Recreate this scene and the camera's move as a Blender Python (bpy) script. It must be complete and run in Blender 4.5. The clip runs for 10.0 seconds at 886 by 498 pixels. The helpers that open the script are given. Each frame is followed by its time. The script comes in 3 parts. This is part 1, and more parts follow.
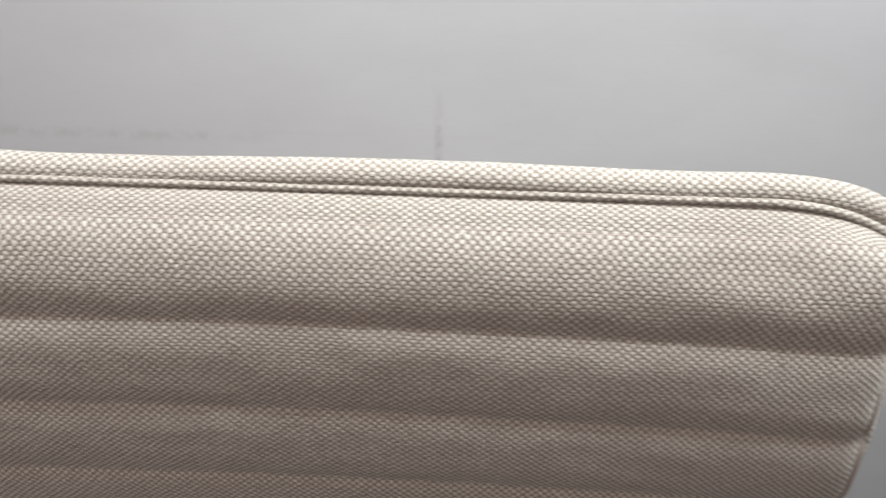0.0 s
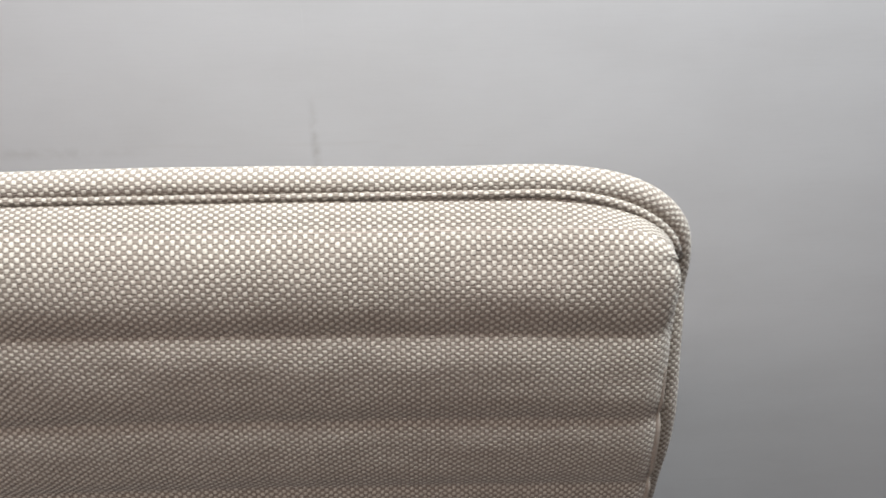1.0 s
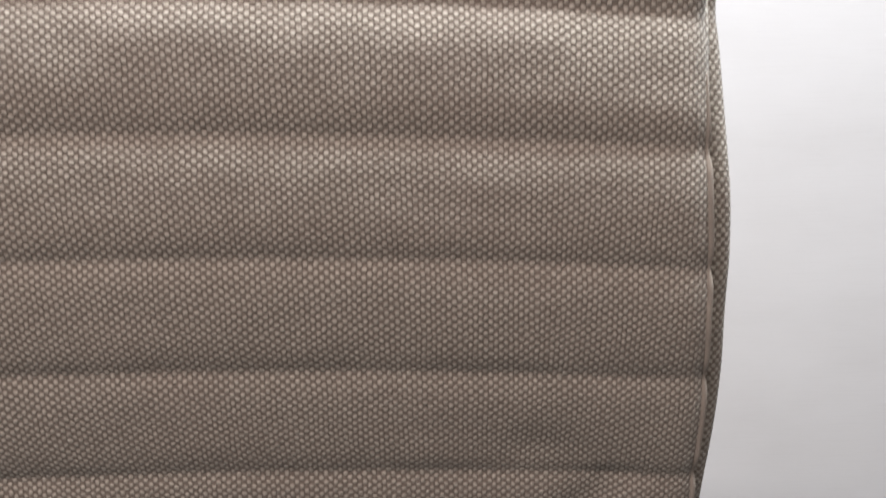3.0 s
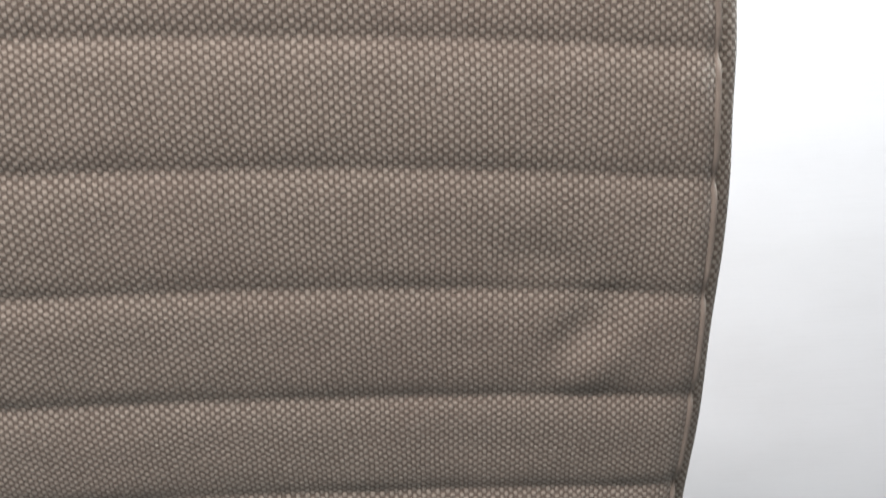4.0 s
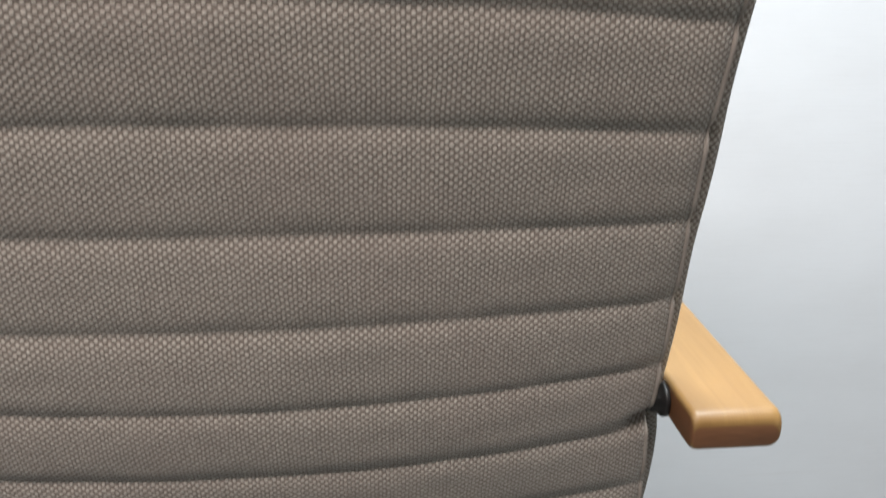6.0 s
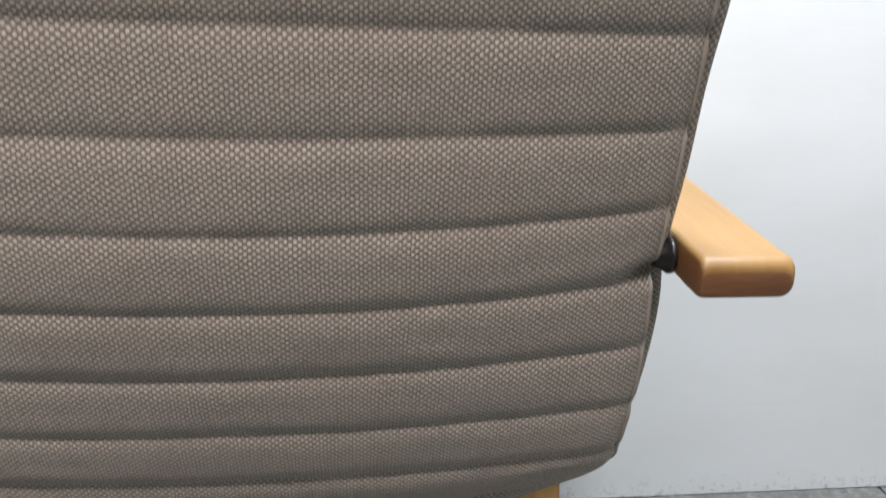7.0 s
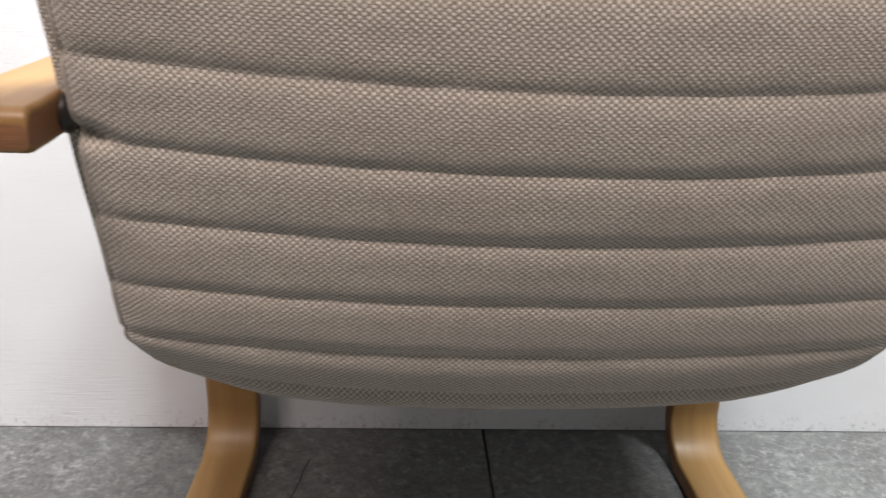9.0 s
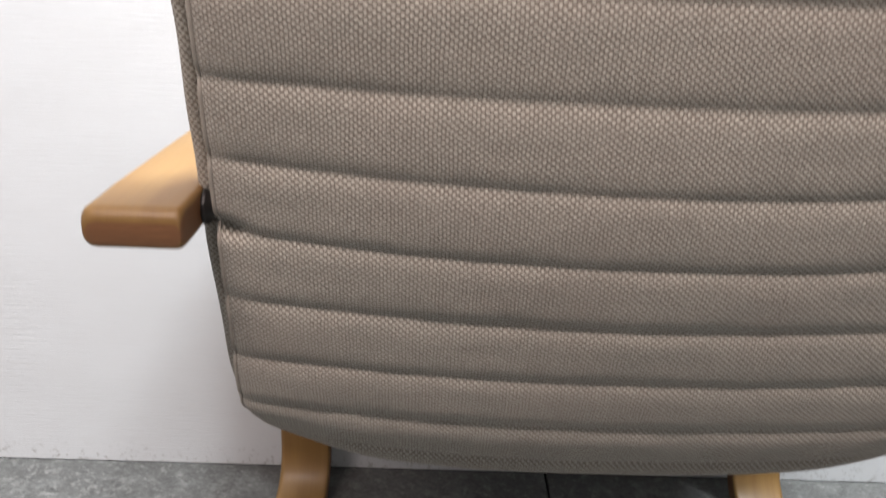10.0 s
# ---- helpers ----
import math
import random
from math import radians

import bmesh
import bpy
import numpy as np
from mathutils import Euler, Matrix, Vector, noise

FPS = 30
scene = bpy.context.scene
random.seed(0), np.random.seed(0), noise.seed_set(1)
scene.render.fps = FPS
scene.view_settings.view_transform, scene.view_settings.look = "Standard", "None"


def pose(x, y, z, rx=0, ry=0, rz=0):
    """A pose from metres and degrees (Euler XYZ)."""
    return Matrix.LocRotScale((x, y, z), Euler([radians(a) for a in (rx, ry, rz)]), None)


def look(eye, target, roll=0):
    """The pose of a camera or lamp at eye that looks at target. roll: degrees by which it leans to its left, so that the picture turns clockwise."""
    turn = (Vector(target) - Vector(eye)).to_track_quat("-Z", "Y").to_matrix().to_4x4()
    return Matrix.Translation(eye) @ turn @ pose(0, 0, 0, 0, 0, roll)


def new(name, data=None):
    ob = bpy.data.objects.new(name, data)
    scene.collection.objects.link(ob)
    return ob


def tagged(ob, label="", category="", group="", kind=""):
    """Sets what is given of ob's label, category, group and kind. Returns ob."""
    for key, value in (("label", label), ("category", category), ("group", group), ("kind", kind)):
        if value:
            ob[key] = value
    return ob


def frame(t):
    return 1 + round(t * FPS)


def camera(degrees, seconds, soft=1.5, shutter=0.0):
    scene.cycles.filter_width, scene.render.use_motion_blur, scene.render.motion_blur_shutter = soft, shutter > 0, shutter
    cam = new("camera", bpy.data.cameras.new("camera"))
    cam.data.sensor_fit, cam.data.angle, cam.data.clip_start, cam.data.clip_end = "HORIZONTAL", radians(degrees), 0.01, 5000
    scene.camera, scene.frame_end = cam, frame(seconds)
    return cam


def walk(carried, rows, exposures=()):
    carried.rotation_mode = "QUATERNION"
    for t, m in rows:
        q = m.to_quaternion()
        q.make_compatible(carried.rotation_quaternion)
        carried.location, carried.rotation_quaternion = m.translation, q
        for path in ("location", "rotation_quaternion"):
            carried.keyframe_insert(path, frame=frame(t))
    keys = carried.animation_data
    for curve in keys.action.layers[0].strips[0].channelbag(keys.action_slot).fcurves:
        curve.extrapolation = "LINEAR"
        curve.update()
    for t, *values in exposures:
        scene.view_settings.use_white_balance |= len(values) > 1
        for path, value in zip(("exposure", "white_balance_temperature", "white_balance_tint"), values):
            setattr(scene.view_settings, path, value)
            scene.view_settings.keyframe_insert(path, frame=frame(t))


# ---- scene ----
cam = camera(58.5, 10.0, soft=1.5, shutter=0.5)
PATH = [
    (0.0, pose(0.0547, -0.2390, 1.3351, 51.82, -0.31, 2.84)),
    (0.5, pose(0.1060, -0.2394, 1.3411, 50.98, 0.90, 0.93)),
    (1.0, pose(0.1267, -0.2427, 1.3357, 52.26, -0.45, -2.41)),
    (1.5, pose(0.1427, -0.2686, 1.3125, 57.60, 0.33, -2.60)),
    (2.0, pose(0.1510, -0.3096, 1.2121, 68.46, 1.09, -1.82)),
    (2.5, pose(0.1423, -0.3126, 1.1376, 72.22, 0.65, -1.31)),
    (2.7, pose(0.1367, -0.3139, 1.1042, 74.59, 0.84, -1.16)),
    (3.8, pose(0.1252, -0.3067, 0.9817, 78.62, 1.44, -2.67)),
    (4.0, pose(0.1263, -0.3070, 0.9616, 78.88, 1.60, -2.63)),
    (4.5, pose(0.1281, -0.2982, 0.9354, 74.48, 1.23, -2.49)),
    (5.0, pose(0.1118, -0.3010, 0.8867, 73.05, 0.45, -3.68)),
    (5.5, pose(0.0977, -0.3010, 0.8341, 72.08, -0.26, -4.05)),
    (6.0, pose(0.0850, -0.3039, 0.7795, 72.19, -0.42, -5.42)),
    (6.2, pose(0.0831, -0.3059, 0.7580, 72.35, -0.50, -5.48)),
    (7.3, pose(0.0782, -0.2997, 0.6728, 69.37, -2.26, -6.09)),
    (7.5, pose(0.0748, -0.3016, 0.6582, 68.39, -2.49, -5.93)),
    (8.0, pose(0.0417, -0.3051, 0.6320, 67.34, -2.78, -5.84)),
    (8.5, pose(-0.0329, -0.3096, 0.6349, 67.78, -2.95, -4.88)),
    (9.0, pose(-0.0805, -0.3150, 0.6401, 68.03, -2.28, -2.63)),
    (9.5, pose(-0.1194, -0.3264, 0.6454, 68.10, -1.97, -1.14)),
    (10.0, pose(-0.1267, -0.3289, 0.6886, 69.19, -2.02, -0.06)),
]
walk(cam, PATH, exposures=[
    (0.0, -0.80, 6500, 12.5), (1.5, -0.80, 6550, 13.5), (2.5, -0.54, 6700, 16), (4.0, 0.28, 6400, 12), (4.5, 0.27, 6370, 11.5), (5.0, 0.34, 6330, 10.5),
    (6.0, 0.42, 6250, 9), (7.5, 0.76, 6350, 11), (8.5, 1.02, 6600, 13), (10.0, 0.76, 6440, 12)])

# ---- light: a closed room with ceiling panels ----
world = bpy.data.worlds.new("room_dark")
scene.world = world
world.use_nodes = True
world.node_tree.nodes["Background"].inputs[0].default_value = (0.0, 0.0, 0.0, 1)


def area_lamp(name, place, target, sx, sy, watts, colour):
    data = bpy.data.lights.new(name, "AREA")
    data.shape, data.size, data.size_y, data.energy, data.color = "RECTANGLE", sx, sy, watts, colour
    ob = new(name, data)
    ob.matrix_world = look(place, target)
    return ob


area_lamp("ceiling_lamp", (0.34, 0.09, 2.52), (0.34, 0.091, 0), 0.8, 0.25, 92, (0.958, 1.0, 0.987))
area_lamp("ceiling_lamp", (-0.5, -1.05, 2.52), (-0.5, -1.049, 0), 1.9, 0.3, 51, (1.0, 0.838, 0.765))


# ---- materials ----
class Nodes:
    """A small helper that writes one node material."""

    def __init__(self, name):
        self.mat = bpy.data.materials.new(name)
        self.mat.use_nodes = True
        self.tree = self.mat.node_tree
        self.bsdf = self.tree.nodes["Principled BSDF"]

    def put(self, kind, **values):
        node = self.tree.nodes.new(kind)
        for key, value in values.items():
            setattr(node, key, value)
        return node

    def wire(self, a, b):
        self.tree.links.new(a, b)

    def feed(self, socket, value):
        if isinstance(value, (int, float, tuple)):
            socket.default_value = value
        else:
            self.wire(value, socket)

    def math(self, op, a, b=0.0, c=0.0):
        node = self.put("ShaderNodeMath", operation=op)
        for socket, value in zip(node.inputs, (a, b, c)):
            self.feed(socket, value)
        return node.outputs[0]

    def mix(self, fac, a, b, blend="MIX"):
        node = self.put("ShaderNodeMix", data_type="RGBA", blend_type=blend)
        self.feed(node.inputs[0], fac)
        self.feed(node.inputs[6], a)
        self.feed(node.inputs[7], b)
        return node.outputs[2]

    def noise(self, where, scale, detail=4.0, rough=0.55):
        node = self.put("ShaderNodeTexNoise")
        self.feed(node.inputs["Vector"], where)
        node.inputs["Scale"].default_value = scale
        node.inputs["Detail"].default_value = detail
        node.inputs["Roughness"].default_value = rough
        return node.outputs[0]

    def ramp(self, fac, lo, hi):
        node = self.put("ShaderNodeMapRange")
        self.feed(node.inputs[0], fac)
        node.inputs[1].default_value, node.inputs[2].default_value = lo, hi
        return node.outputs[0]

    def scaled(self, where, s):
        node = self.put("ShaderNodeMapping")
        self.wire(where, node.inputs[0])
        node.inputs["Scale"].default_value = s
        return node.outputs[0]

    def coords(self, which):
        return self.put("ShaderNodeTexCoord").outputs[which]

    def bump(self, height, distance, strength=1.0):
        node = self.put("ShaderNodeBump")
        node.inputs["Distance"].default_value = distance
        node.inputs["Strength"].default_value = strength
        self.wire(height, node.inputs["Height"])
        self.wire(node.outputs[0], self.bsdf.inputs["Normal"])

    def finish(self, colour, rough, spec=0.5):
        self.feed(self.bsdf.inputs["Base Color"], colour)
        self.feed(self.bsdf.inputs["Roughness"], rough)
        self.bsdf.inputs["Specular IOR Level"].default_value = spec
        return self.mat


def woven_fabric(name, light, dark):
    """Plain weave of light upright yarns over cross yarns darkened for the shade between yarns; UV runs in metres."""
    n = Nodes(name)
    uv = n.coords("UV")
    wob = n.put("ShaderNodeVectorMath", operation="SCALE")
    drift = n.put("ShaderNodeTexNoise")
    n.wire(uv, drift.inputs["Vector"])
    drift.inputs["Scale"].default_value = 45.0
    n.wire(drift.outputs[1], wob.inputs[0])
    wob.inputs["Scale"].default_value = 0.0022
    add = n.put("ShaderNodeVectorMath", operation="ADD")
    n.wire(uv, add.inputs[0])
    n.wire(wob.outputs[0], add.inputs[1])
    fray = n.put("ShaderNodeTexNoise")
    n.wire(uv, fray.inputs["Vector"])
    fray.inputs["Scale"].default_value = 520.0
    small = n.put("ShaderNodeVectorMath", operation="SCALE")
    n.wire(fray.outputs[1], small.inputs[0])
    small.inputs["Scale"].default_value = 0.0011
    both = n.put("ShaderNodeVectorMath", operation="ADD")
    n.wire(add.outputs[0], both.inputs[0])
    n.wire(small.outputs[0], both.inputs[1])
    sep = n.put("ShaderNodeSeparateXYZ")
    n.wire(both.outputs[0], sep.inputs[0])
    u = n.math("MULTIPLY", sep.outputs[0], 1 / 0.00222)
    v = n.math("MULTIPLY", sep.outputs[1], 1 / 0.00186)
    # upright floats of the warp, one and a half cells long, set half a step lower in every other column
    column = n.math("FLOOR", u)
    across = n.math("SUBTRACT", n.math("SUBTRACT", u, column), 0.5)
    stepped = n.math("FRACT", n.math("MULTIPLY", n.math("ADD", v, column), 0.5))
    along = n.math("SUBTRACT", stepped, 0.5)
    round_u = n.ramp(n.math("POWER", n.math("ABSOLUTE", n.math("MULTIPLY", across, 2.0)), 2.4), 1.0, 0.0)
    round_v = n.ramp(n.math("POWER", n.math("ABSOLUTE", n.math("MULTIPLY", along, 3.3)), 2.2), 1.0, 0.0)
    bead = n.math("SQRT", n.math("MULTIPLY", round_u, round_v))
    dot = n.ramp(bead, 0.12, 0.85)
    dot.node.interpolation_type = "SMOOTHSTEP"
    cross = n.ramp(n.math("ABSOLUTE", along), 0.30, 0.5)
    gap = n.ramp(n.math("ABSOLUTE", across), 0.33, 0.5)
    height = n.math("ADD", bead, n.math("MULTIPLY", n.math("MULTIPLY", cross, n.math("SUBTRACT", 1.0, gap)), 0.2))
    fibre = n.noise(n.scaled(uv, (1, 1, 1)), 1700.0, 3.0, 0.65)
    patch = n.noise(uv, 9.0, 3.0)
    yarn = n.put("ShaderNodeTexWhiteNoise", noise_dimensions="2D")
    grid = n.put("ShaderNodeCombineXYZ")
    n.wire(n.math("FLOOR", u), grid.inputs[0])
    n.wire(n.math("FLOOR", v), grid.inputs[1])
    n.wire(grid.outputs[0], yarn.inputs["Vector"])
    base = n.mix(dot, dark, light)
    # shade in the slots between yarn columns, mixed into the colour
    base = n.mix(n.math("MULTIPLY", gap, 0.2), base, (0.135, 0.112, 0.096, 1))
    base = n.mix(n.ramp(fibre, 0.25, 0.75), n.mix(0.2, base, (0.03, 0.025, 0.02, 1)), base)
    base = n.mix(n.math("MULTIPLY", yarn.outputs[0], 0.15), base, (0.13, 0.11, 0.095, 1))
    base = n.mix(n.math("MULTIPLY", n.ramp(patch, 0.45, 0.75), 0.22), base, (0.30, 0.245, 0.22, 1))
    n.bump(n.math("ADD", height, n.math("MULTIPLY", fibre, 0.35)), 0.00056)
    n.bsdf.inputs["Sheen Weight"].default_value = 0.25
    n.bsdf.inputs["Sheen Roughness"].default_value = 0.45
    return n.finish(base, 0.92, 0.15)


def honey_wood(name):
    """Clear-lacquered laminated beech; UV runs in metres, V along the grain."""
    n = Nodes(name)
    uv = n.coords("UV")
    fine = n.noise(n.scaled(uv, (900, 18, 1)), 1.0, 5.0)
    wide = n.noise(n.scaled(uv, (70, 3, 1)), 1.0, 4.0)
    fleck = n.noise(n.scaled(uv, (1500, 130, 1)), 1.0, 2.0)
    c = n.mix(n.ramp(wide, 0.3, 0.7), (0.174, 0.092, 0.025, 1), (0.226, 0.131, 0.040, 1))
    c = n.mix(n.math("MULTIPLY", n.ramp(fine, 0.45, 0.8), 0.30), c, (0.15, 0.07, 0.027, 1))
    c = n.mix(n.math("MULTIPLY", n.ramp(fleck, 0.62, 0.75), 0.35), c, (0.10, 0.045, 0.018, 1))
    n.bump(fine, 0.0002)
    n.bsdf.inputs["Coat Weight"].default_value = 0.16
    n.bsdf.inputs["Coat Roughness"].default_value = 0.3
    return n.finish(c, n.math("MULTIPLY_ADD", fine, 0.15, 0.45), 0.5)


def shaded_end_grain(name):
    """Laminated edge and end of the bent wood, with thin glue lines; darkened to carry their shade."""
    n = Nodes(name)
    uv = n.coords("UV")
    sep = n.put("ShaderNodeSeparateXYZ")
    n.wire(uv, sep.inputs[0])
    lines = n.math("FRACT", n.math("MULTIPLY", sep.outputs[0], 1 / 0.0034))
    glue = n.math("LESS_THAN", lines, 0.12)
    fine = n.noise(n.scaled(uv, (1400, 60, 1)), 1.0, 4.0)
    c = n.mix(n.ramp(fine, 0.3, 0.7), (0.14, 0.062, 0.026, 1), (0.205, 0.098, 0.043, 1))
    c = n.mix(n.math("MULTIPLY", glue, 0.25), c, (0.08, 0.034, 0.014, 1))
    n.bump(fine, 0.0002)
    return n.finish(c, 0.5)


def ribbed_wallpaper(name):
    """White paper with fine uneven level ribs, faint smudges and scuffs along its foot."""
    n = Nodes(name)
    where = n.coords("Object")
    ribs = n.noise(n.scaled(where, (16.0, 5.0, 460.0)), 1.0, 3.0, 0.65)
    grain = n.noise(where, 260.0, 3.0)
    smudge = n.noise(n.scaled(where, (1.0, 1.0, 2.2)), 4.5, 5.0)
    streak = n.noise(n.scaled(where, (4.0, 1.0, 60.0)), 1.0, 3.0)
    scuff = n.noise(n.scaled(where, (150.0, 1.0, 120.0)), 1.0, 6.0, 0.75)
    sep = n.put("ShaderNodeSeparateXYZ")
    n.wire(where, sep.inputs[0])
    foot = n.ramp(sep.outputs[2], 0.045, 0.0)
    c = n.mix(n.ramp(smudge, 0.35, 0.75), (0.625, 0.648, 0.676, 1), (0.585, 0.604, 0.628, 1))
    c = n.mix(n.math("MULTIPLY", n.ramp(streak, 0.68, 0.76), 0.07), c, (0.45, 0.44, 0.42, 1))
    blot = n.ramp(n.noise(where, 70.0, 3.0), 0.35, 0.6)
    upright = n.ramp(n.math("ABSOLUTE", n.math("SUBTRACT", sep.outputs[0], 0.0105)), 0.008, 0.0)
    upright = n.math("MULTIPLY", upright, n.math("MULTIPLY", n.ramp(sep.outputs[2], 0.92, 0.82), blot))
    level = n.ramp(n.math("ABSOLUTE", n.math("SUBTRACT", sep.outputs[2], 0.836)), 0.011, 0.0)
    level = n.math("MULTIPLY", level, n.math("MULTIPLY", n.ramp(sep.outputs[0], -0.18, -0.30), blot))
    c = n.mix(n.math("MULTIPLY", n.math("MAXIMUM", upright, n.math("MULTIPLY", level, 0.45)), 0.4), c, (0.30, 0.29, 0.275, 1))
    mark = n.math("MULTIPLY", n.ramp(scuff, 0.54, 0.66), n.math("POWER", foot, 1.6))
    c = n.mix(n.math("MULTIPLY", mark, 0.8), c, (0.20, 0.19, 0.18, 1))
    # groove shade between the ribs, painted as a slightly darker tone
    c = n.mix(n.math("MULTIPLY", n.ramp(ribs, 0.5, 0.3), 0.06), c, (0.40, 0.41, 0.42, 1))
    worn = n.ramp(n.noise(n.scaled(where, (2.0, 1.0, 3.0)), 1.0, 2.0), 0.38, 0.62)
    ribs = n.math("MULTIPLY", ribs, n.math("MULTIPLY", n.math("MULTIPLY_ADD", worn, 1.0, 0.45), n.ramp(sep.outputs[2], 1.15, 0.45)))
    # rubbed smoother towards the open side
    ribs = n.math("MULTIPLY", ribs, n.math("MULTIPLY_ADD", n.ramp(sep.outputs[0], 0.45, -0.2), 0.7, 0.3))
    n.bump(n.math("ADD", ribs, n.math("MULTIPLY", grain, 0.12)), 0.00036)
    return n.finish(c, 0.62, 0.35)


def plain_paint(name, tone):
    n = Nodes(name)
    where = n.coords("Object")
    c = n.mix(n.ramp(n.noise(where, 3.0), 0.3, 0.7), tone, tuple(0.94 * q for q in tone[:3]) + (1,))
    n.bump(n.noise(where, 160.0), 0.0006)
    return n.finish(c, 0.7, 0.3)


def stone_tile(name):
    """Grey stone-look floor tile, mottled light and dark."""
    n = Nodes(name)
    where = n.coords("Object")
    info = n.put("ShaderNodeObjectInfo")
    shift = n.put("ShaderNodeVectorMath", operation="ADD")
    lift = n.put("ShaderNodeCombineXYZ")
    n.wire(n.math("MULTIPLY", info.outputs["Random"], 40.0), lift.inputs[2])
    n.wire(where, shift.inputs[0])
    n.wire(lift.outputs[0], shift.inputs[1])
    p = shift.outputs[0]
    big = n.noise(p, 21.0, 5.0, 0.62)
    warp = n.put("ShaderNodeTexNoise")
    n.wire(p, warp.inputs["Vector"])
    warp.inputs["Scale"].default_value = 85.0
    warp.inputs["Detail"].default_value = 8.0
    warp.inputs["Roughness"].default_value = 0.72
    warp.inputs["Distortion"].default_value = 0.25
    wisp = warp.outputs[0]
    mid = n.noise(n.scaled(p, (1.0, 1.15, 1.0)), 62.0, 8.0, 0.76)
    small = n.noise(p, 190.0, 4.0)
    pits = n.noise(n.scaled(p, (1.0, 1.5, 1.0)), 75.0, 3.0, 0.6)
    c = n.mix(n.ramp(mid, 0.36, 0.66), (0.040, 0.0415, 0.041, 1), (0.135, 0.139, 0.138, 1))
    c = n.mix(n.math("MULTIPLY", n.ramp(big, 0.40, 0.60), 0.6), c, (0.058, 0.059, 0.058, 1))
    c = n.mix(n.math("MULTIPLY", n.ramp(small, 0.5, 0.8), 0.35), c, (0.22, 0.222, 0.22, 1))
    c = n.mix(n.math("MULTIPLY", n.ramp(wisp, 0.53, 0.66), 0.55), c, (0.225, 0.226, 0.222, 1))
    c = n.mix(n.math("MULTIPLY", n.ramp(pits, 0.66, 0.72), 0.55), c, (0.06, 0.06, 0.06, 1))
    n.bump(n.math("ADD", mid, n.math("MULTIPLY", small, 0.4)), 0.0008)
    return n.finish(c, n.math("MULTIPLY_ADD", mid, 0.2, 0.42))


def plain(name, colour, rough, spec=0.5):
    n = Nodes(name)
    where = n.coords("Object")
    c = n.mix(n.ramp(n.noise(where, 90.0), 0.3, 0.7), colour, tuple(0.75 * q for q in colour[:3]) + (1,))
    return n.finish(c, rough, spec)


FABRIC = woven_fabric("taupe_weave", (0.615, 0.598, 0.538, 1), (0.265, 0.235, 0.202, 1))
WOOD = honey_wood("honey_beech")
WOOD_EDGE_SHADED = shaded_end_grain("beech_edge_shaded")
PAPER = ribbed_wallpaper("ribbed_wallpaper")
# tone for the unseen walls and ceiling, kept dark to limit bounce
PAINT = plain_paint("grey_paint", (0.15, 0.15, 0.148, 1))
TILE = stone_tile("stone_tile")
GROUT = plain("dark_grout", (0.035, 0.034, 0.033, 1), 0.9)
BLACK = plain("black_plastic", (0.012, 0.011, 0.011, 1), 0.42)
# pale plain tone: light caught by the sewn ridge, put into the colour
EDGE = plain("pale_lit_edge", (0.40, 0.37, 0.33, 1), 0.95, 0.2)
THREAD = plain("seam_thread", (0.36, 0.317, 0.283, 1), 0.9)


# ---- mesh helpers ----
def mesh_of(name, bm, mats, smooth=True):
    data = bpy.data.meshes.new(name)
    bm.normal_update()
    bm.to_mesh(data)
    bm.free()
    for m in mats:
        data.materials.append(m)
    if smooth:
        data.polygons.foreach_set("use_smooth", [True] * len(data.polygons))
    return data


def part(name, bm, mats, parent, label="", smooth=True):
    """Links a bmesh as one mesh object under a thing or a part."""
    ob = new(name, mesh_of(name, bm, mats if isinstance(mats, list) else [mats], smooth))
    ob.parent = parent
    if label:
        tagged(ob, label)
    return ob


def sheet(rows, uvs, closed_u=False, mat=lambda i, j: 0):
    """A grid mesh from rows of points, with a UV for each point."""
    bm = bmesh.new()
    layer = bm.loops.layers.uv.new("UVMap")
    grid = [[bm.verts.new(p) for p in row] for row in rows]
    wide = len(rows[0])
    for i in range(len(rows) - 1):
        for j in range(wide if closed_u else wide - 1):
            k = (j + 1) % wide
            f = bm.faces.new((grid[i][j], grid[i][k], grid[i + 1][k], grid[i + 1][j]))
            f.material_index = mat(i, j)
            for loop, (a, b) in zip(f.loops, ((i, j), (i, j + 1), (i + 1, j + 1), (i + 1, j))):
                loop[layer].uv = uvs[a][b]
    return bm, grid


def box(bm, lo, hi):
    m = Matrix.Translation([(a + b) / 2 for a, b in zip(lo, hi)]) @ Matrix.Diagonal((*[b - a for a, b in zip(lo, hi)], 1))
    return bmesh.ops.create_cube(bm, size=1.0, matrix=m)["verts"]


